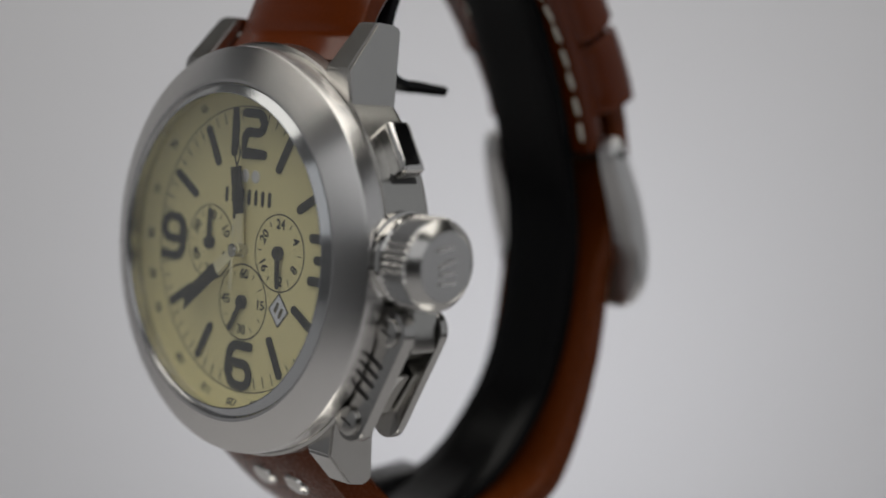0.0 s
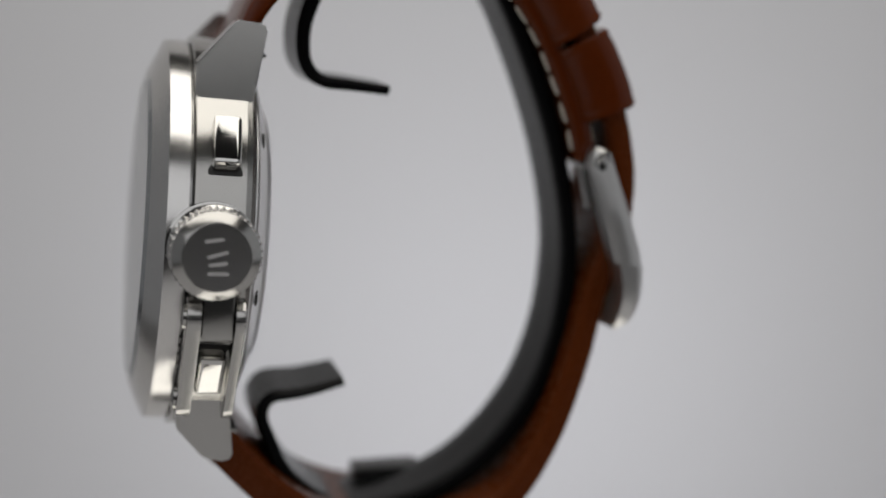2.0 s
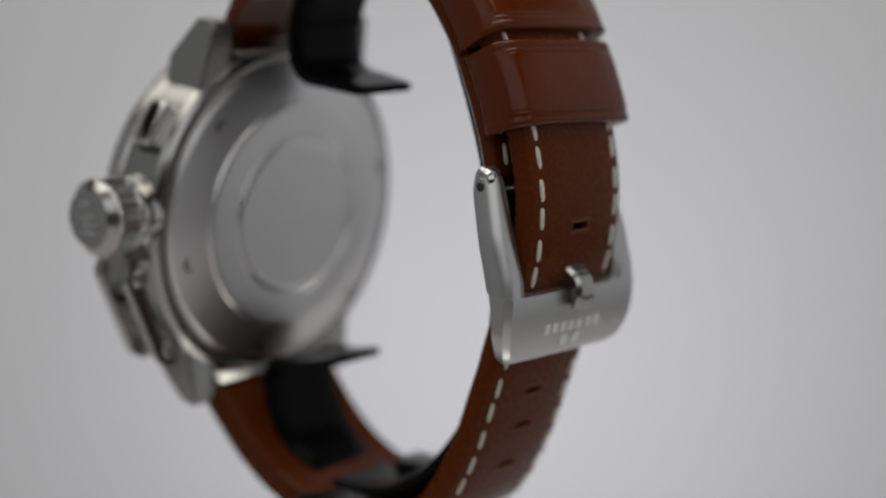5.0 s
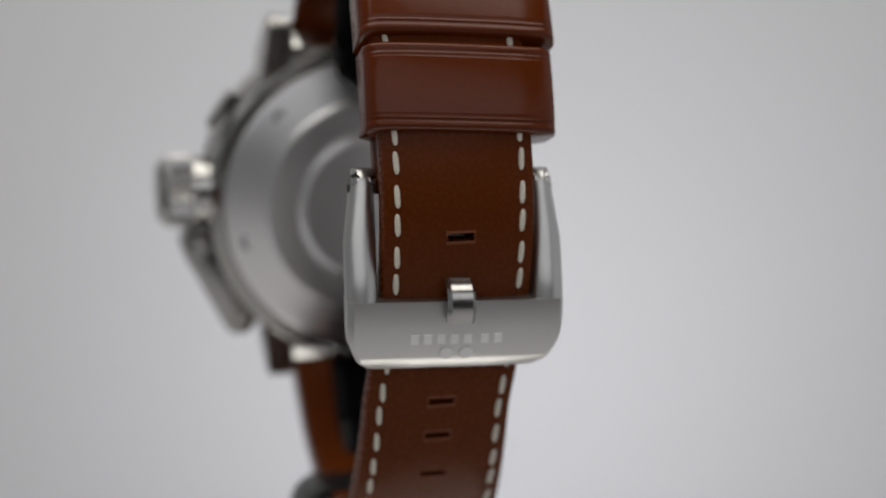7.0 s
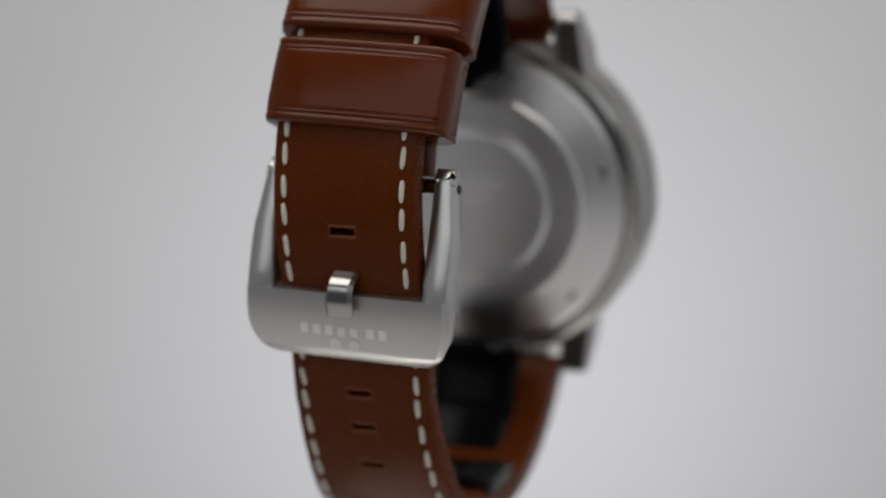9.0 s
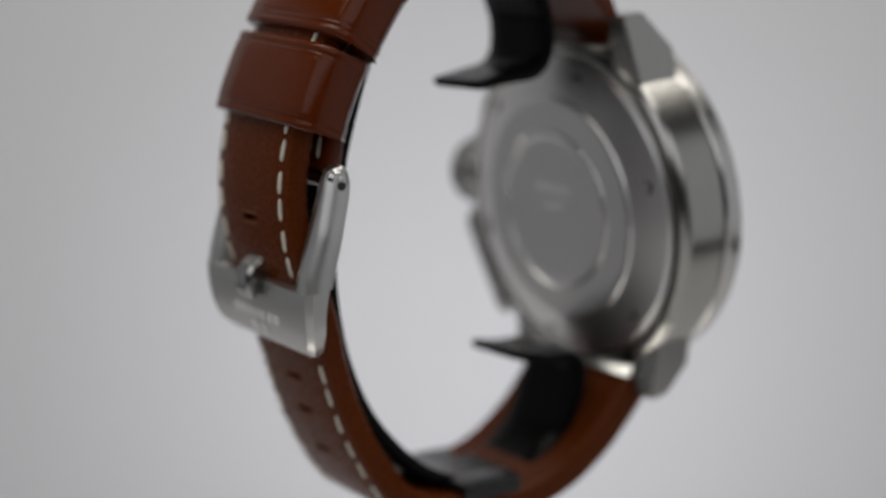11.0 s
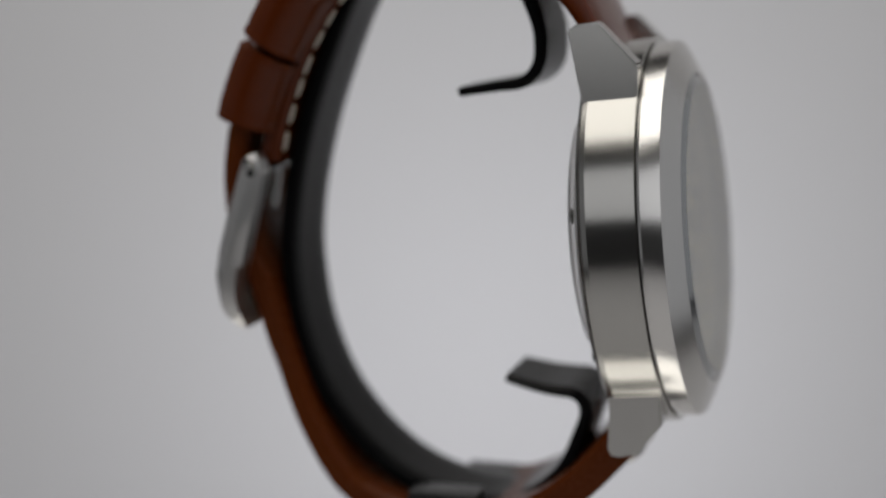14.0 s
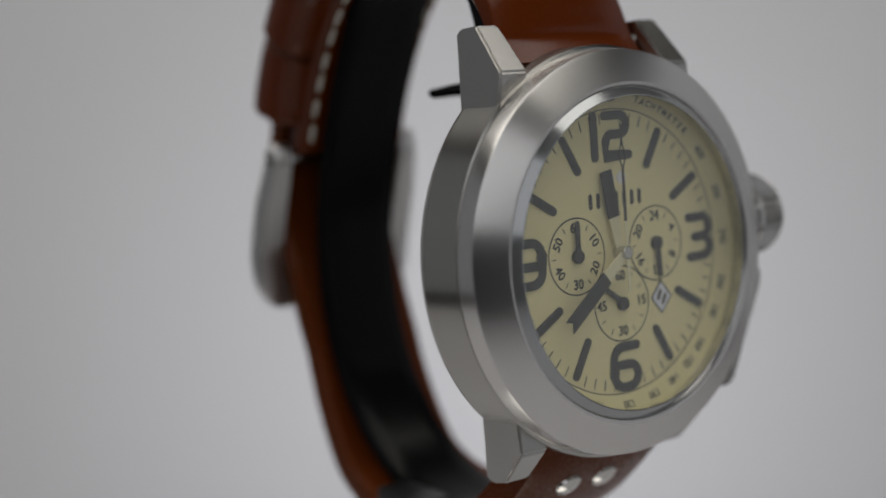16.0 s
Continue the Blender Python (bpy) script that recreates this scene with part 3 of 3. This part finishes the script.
def build_strap(w):
    def half_low(u):
        return 12.0 - 2.1 * min(1, max(0, (u - 0.05) / 0.45))

    def half_up(u):
        return 12.0 - 2.3 * min(1, max(0, (u - 0.05) / 0.6))
    pl, pu = smooth_path(LOWER), smooth_path(UPPER)
    HOLES = [min((i for i in range(len(pl)) if pl[i].x > 10), key=lambda i: abs(pl[i].y - z)) for z in (-34.4, -57.2, -62.7, -68.4)]
    low = part("lower_strap", ribbon(pl, half_low, lambda u: 5.0 - 1.6 * min(1, u / 0.5), -1, 0.45, drift=sway, holes=HOLES), LEATHER_TAIL, w, "long brown leather strap half with holes", sharp=40)
    upp = part("upper_strap", ribbon(pu, half_up, lambda u: (4.4 - 1.5 * min(1, u / 0.4)) * (0.28 + 0.72 * min(1, u / 0.2)), 1, 0.45), LEATHER, w, "short brown leather strap half", sharp=40)
    # stitches, sharing one mesh
    bm = bmesh.new()
    bmesh.ops.create_uvsphere(bm, u_segments=8, v_segments=6, radius=1.0)
    bmesh.ops.transform(bm, matrix=Matrix.Diagonal((0.38 * MM, 0.30 * MM, 1.5 * MM, 1)), verts=bm.verts)
    for v in bm.verts:
        u = min(0.97, abs(v.co.z) / (1.5 * MM))
        k = min(1.9, (1 - u ** 4) ** 0.5 / max(0.05, (1 - u * u) ** 0.5))
        v.co.x, v.co.y = v.co.x * k, v.co.y * k
    for f in bm.faces:
        f.smooth = True
    me = bpy.data.meshes.new("stitch")
    bm.to_mesh(me)
    bm.free()
    me.materials.append(THREAD)

    def stitches(path, half, parent, side, lo, hi, pitch, deep=0.14):
        st = along(path)
        n = len(st)
        s, k = 0.0, 0
        for i in range(1, n):
            s += (path[i] - path[i - 1]).length
            u = i / (n - 1)
            if s < pitch * (k + 1):
                continue
            k += 1
            if not lo <= u <= hi:
                continue
            p, t, nrm = st[i]
            nrm = nrm * side
            for sx in (-1, 1):
                x = 2.3 + sx * (half(u) - 1.75) + (sway(p) if side < 0 else 0.0)
                loc = Vector((x, p.x + nrm.x * deep, p.y + nrm.y * deep)) * MM + Vector((0, 0, Z0))
                ax = Vector((0.05 * sx, t.x, t.y)).normalized()
                up = Vector((0, nrm.x, nrm.y))
                rt = up.cross(ax).normalized()
                ob = new("stitch", me)
                ob.matrix_basis = Matrix.Translation(loc) @ Matrix((rt, ax.cross(rt), ax)).transposed().to_4x4()
                ob.parent = parent
    stitches(pl, half_low, low, -1, 0.13, 0.93, 3.95)
    stitches(pu, half_up, upp, 1, 0.19, 0.98, 3.95)
    stitches(pu, half_up, upp, 1, 0.55, 0.98, 3.95, -2.95)
    # raw rims of the punched holes
    sl = along(pl)
    for i in HOLES:
        p, t, nrm = sl[i]
        nrm = -nrm
        m = Matrix.Translation((2.3 + sway(p), p.x, p.y)) @ Matrix(((1, 0, 0), (0, nrm.x, t.x), (0, nrm.y, t.y))).to_4x4()
        part("hole_rim", stroke([[(-1.85, -0.70), (1.85, -0.70), (1.85, 0.70), (-1.85, 0.70)]], 0.26, 0.25, 0.50, closed=True), EDGE, low, "raw tan cut edge of a buckle hole", m=m, smooth=False)
    # rivets near the lugs
    for path, side, par in ((pl, -1, low), (pu, 1, upp)):
        st = along(path)
        for k, dx in ((15 if side < 0 else 22, -3.3), (15 if side < 0 else 22, 3.3)):
            p, t, nrm = st[k]
            nrm = nrm * side
            m = Matrix.Translation((2.3 + dx, p.x, p.y)) @ Matrix(((1, 0, 0), (0, nrm.x, t.x), (0, nrm.y, t.y))).to_4x4()
            part("rivet", lathe([(0, 1.3), (1.2, 1.15), (1.9, 0.75), (2.0, 0.3), (2.0, -0.3)], 28), POLISHED, par, "domed steel rivet", m=m)
    # keepers: two loops round both layers
    def span(z0, z1):
        q = [p for p in pl if p.x > 8 and z0 <= p.y <= z1]
        return smooth_path([tuple(q[0]), tuple(q[len(q) // 3]), tuple(q[2 * len(q) // 3]), tuple(q[-1])], 0.22)
    for z0, z1, hw, shift in ((-21.5, -10.6, 12.4, 1.2), (-9.9, 0.6, 12.9, 0.4)):
        def relief(u):
            d = min(u, 1 - u) * 10.6
            o = 1.5
            if d < 0.35:
                o -= (0.35 - d) * 1.2
            if 0.95 < d < 1.35:
                o -= 0.16
            if 1.55 < d < 1.8:
                o -= 0.10
            return o
        part("keeper", ribbon(span(z0, z1), lambda u: hw, lambda u: 8.3, -1, 0.35, 2.1, relief, shift), LEATHER, w, "brown leather keeper loop with creased edges", sharp=50, m=roll(-3.0, 2.3, (z0 + z1) / 2))


def build_buckle(w):
    # side profile of the frame: arms from the pin down to the cross bar
    arm_out = smooth_path([(22.0, -26.4), (23.6, -27.3), (24.6, -30.5), (26.3, -36.5), (27.6, -41.5), (27.65, -45.2), (27.0, -49.0), (26.0, -51.2), (24.8, -52.1)], 0.5)
    arm_in = smooth_path([(21.4, -26.5), (20.6, -27.6), (20.6, -30.0), (22.2, -36.0), (23.6, -42.0), (24.3, -46.0), (24.0, -49.9), (23.8, -52.0)], 0.5)
    k = 22

    def pick(path):
        return [path[round(i * (len(path) - 1) / k)] for i in range(k + 1)]
    ao, ai = pick(arm_out), pick(arm_in)
    xc = 2.3
    LEAN = roll(-1.8, xc, -38.0)

    def outer_x(i):
        u = i / k
        z = ao[i].y
        if z > -46.2:
            return 13.0 + 1.3 * min(1, (-26.4 - z) / 9.0) - 0.1 * u
        d = min(1, (-46.2 - z) / 5.9)
        return 14.2 - 3.7 * (1 - math.sqrt(max(0, 1 - d * d)))

    rows = []
    for i in range(k + 1):
        ox = outer_x(i)
        ix = 10.35 if ao[i].y > -42.2 else 0.0
        rows.append((ox, ix, ao[i], ai[i]))
    first_bar = next(i for i in range(k + 1) if rows[i][1] == 0.0)
    arms = []
    for s in (-1, 1):
        prev, bm = None, bmesh.new()
        for i in range(first_bar + 1):
            ox, ix, o, n = rows[i]
            ix = 10.35
            q = [bm.verts.new((xc + s * a, p.x, p.y)) for a, p in ((ix, o.lerp(n, 0.32)), (ix + 0.45, o.lerp(n, 0.08)), (0.5 * ix + 0.5 * ox, o), (ox - 0.6, o.lerp(n, 0.06)), (ox, o.lerp(n, 0.32)), (ox, o.lerp(n, 0.75)), (ox - 0.4, n), (ix, n))]
            if prev:
                for j in range(8):
                    bm.faces.new((prev[j], prev[(j + 1) % 8], q[(j + 1) % 8], q[j]))
            else:
                bm.faces.new(q)
            prev = q
        bm.faces.new(prev)
        arms.append(bm)
    prev, bm = None, bmesh.new()
    for i in range(first_bar, k + 1):
        ox, ix, o, n = rows[i]
        q = [bm.verts.new((xc + a, p.x, p.y)) for a, p in ((-ox, o.lerp(n, 0.85)), (-ox, o.lerp(n, 0.25)), (-ox + 0.7, o), (-5, o), (0, o), (5, o), (ox - 0.7, o), (ox, o.lerp(n, 0.25)), (ox, o.lerp(n, 0.85)), (0, n))]
        if prev:
            for j in range(10):
                bm.faces.new((prev[j], prev[(j + 1) % 10], q[(j + 1) % 10], q[j]))
        else:
            bm.faces.new(q)
        prev = q
    bm.faces.new(prev)
    buckle = part("buckle", bm, BUCKLE, w, "brushed steel pin buckle", sharp=28, m=LEAN)
    for arm in arms:
        part("buckle_arm", arm, BUCKLE, buckle, sharp=62, m=LEAN)
    part("buckle_pin", rod((xc - 13.2, 21.9, -28.8), (xc + 13.2, 21.9, -28.8), 1.0), POLISHED, buckle, "round steel pin", m=LEAN)
    for s in (-1, 1):
        part("pin_boss", rod((xc + s * 10.4, 22.2, -28.2), (xc + s * 13.15, 22.2, -28.2), 1.5, 28, None, 0.5), POLISHED, buckle, "rounded polished arm end", m=LEAN)
        # black stub on the arm, coloured as the shade of the hole
        part("pin_end", rod((xc + s * 13.0, 22.0, -29.0), (xc + s * 13.55, 22.0, -29.0), 0.6), INLAY, buckle, "dark pin hole", m=LEAN)
    # tongue: through the strap, bent over the cross bar
    tp = smooth_path([(23.0, -30.0), (24.0, -35.0), (25.2, -39.6), (27.0, -41.2), (28.1, -42.0), (28.35, -43.6), (27.9, -45.1)], 0.35)
    part("tongue", ribbon(tp, lambda u: 1.85, lambda u: 1.4, -1, 0.15, 0.5), STEEL_LUG, buckle, "bent steel tongue", m=LEAN)
    # name on the bar as plain bars with two discs, upside down in use
    def on_bar(x, z, bm, lab):
        o = min(arm_out, key=lambda p: abs(p.y - z))
        i = arm_out.index(o)
        t = (arm_out[i + 1] - arm_out[i - 1]).normalized()
        nr = Vector((-t.y, t.x))
        m = Matrix.Translation((xc + x, o.x + 0.11 * nr.x, o.y + 0.11 * nr.y)) @ Matrix(((1, 0, 0), (0, nr.x, -t.x), (0, nr.y, -t.y))).to_4x4()
        part("engraved_mark", bm, ENGRAVED, buckle, lab, m=LEAN @ m, smooth=False)
    for i in range(7):
        on_bar(5.6 - i * 1.75 - (0.5 if i > 4 else 0), -47.6, box(-0.52, 0.52, -0.14, 0.03, -0.62, 0.62, 0.0), "pale engraved bar")
    for x in (-1.3, 1.3):
        on_bar(x, -49.7, lathe([(0, 0.05), (0.85, 0.05), (0.9, -0.1)], 20), "pale engraved disc")


def wristwatch():
    w = thing("wristwatch", "steel chronograph watch with cream dial and brown leather strap", "watch")
    build_case(w)
    build_crown(w)
    sec = build_dial(w)
    build_strap(w)
    build_buckle(w)
    return w, sec


HOLDER = [(-5.8, -17.6), (-11.0, -16.6), (-14.7, -15.9), (-16.3, -14.4), (-16.7, -12.0), (-16.1, -8.4), (-13.6, -3.6), (-9.4, 0.4), (-3.0, 2.2), (3.6, 0.0), (8.6, -5.2), (12.7, -14.6), (16.2, -25.4), (18.2, -35.8),
          (18.4, -44.4), (16.6, -54.2), (12.3, -63.4), (4.7, -71.3), (-4.2, -75.3), (-12.9, -75.6), (-19.6, -71.0), (-22.8, -64.5), (-23.4, -61.8), (-22.4, -60.5), (-20.5, -60.3), (-17.5, -60.0), (-12.4, -58.9)]


def watch_holder():
    h = thing("watch_holder", "black plastic C-shaped watch holder inside the strap", "watch holder")
    path = smooth_path(HOLDER, 0.6)

    def thick(u):
        return 2.1 - 0.8 * max(0, 1 - u / 0.11) - 0.8 * max(0, 1 - (1 - u) / 0.11)
    def half(u):
        e = min(u, 1 - u)
        return 6.7 + 0.5 * max(0, 1 - e / 0.2) - 1.2 * max(0, 1 - e / 0.05)
    # path is the inner face; the body lies outside it
    part("ring", ribbon(path[::-1], half, thick, 1, 0.0, 0.6), PLASTIC, h, "springy black plastic ring with hooked ends", sharp=40)
    # bent bracket that carries the ring from one side
    out = [(-7.0, -76.2)] + arc(13.6, -81.0, 4.8, 90, 0, 8) + [(18.4, -297.0), (16.6, -297.0)] + arc(13.6, -81.0, 3.0, 0, 90, 8) + [(-7.0, -78.0)]
    part("bracket", prism(out, -12.0, -2.6, 0.45, "y", 2), GLOSSY_PLASTIC, h, "bent black plastic bracket under the ring", sharp=30)
    part("pad", box(-8.5, -3.0, -9.5, 0.4, -77.0, -74.5, 0.4), GLOSSY_PLASTIC, h, "raised glossy black pad on the ring", sharp=30)
    part("foot", prism([(2.3 + 26 * math.cos(2 * math.pi * i / 48), -7.2 + 26 * math.sin(2 * math.pi * i / 48)) for i in range(48)], -299.9, -296.5, 0.8, "z"), PLASTIC, h, "round black foot plate")
    return h


def turntable():
    bm = lathe([(0, 0), (0.117, 0), (0.12, 0.003), (0.12, 0.012), (0, 0.012)], 96)
    bmesh.ops.transform(bm, matrix=Matrix.Rotation(radians(-90), 4, "X"), verts=bm.verts)
    bmesh.ops.recalc_face_normals(bm, faces=bm.faces)
    ob = link("turntable", bm, MIRROR)
    return tagged(ob, "round mirror-topped turntable under the holder", "turntable")


tent()
WATCH, (SECONDS, SECONDS_AT) = wristwatch()
STAND = watch_holder()
TABLE = turntable()


def motions():
    rows = [(t, pose(dx * MM, 0, dz * MM, 0, 0, a)) for t, a, dx, dz in TURN]
    walk(WATCH, rows)
    walk(STAND, rows)
    walk(TABLE, [(t, pose(0, 0, 0, 0, 0, a)) for t, a, dx, dz in TURN])
    walk(SECONDS, [(float(t), SECONDS_AT(t)) for t in range(17)])


motions()
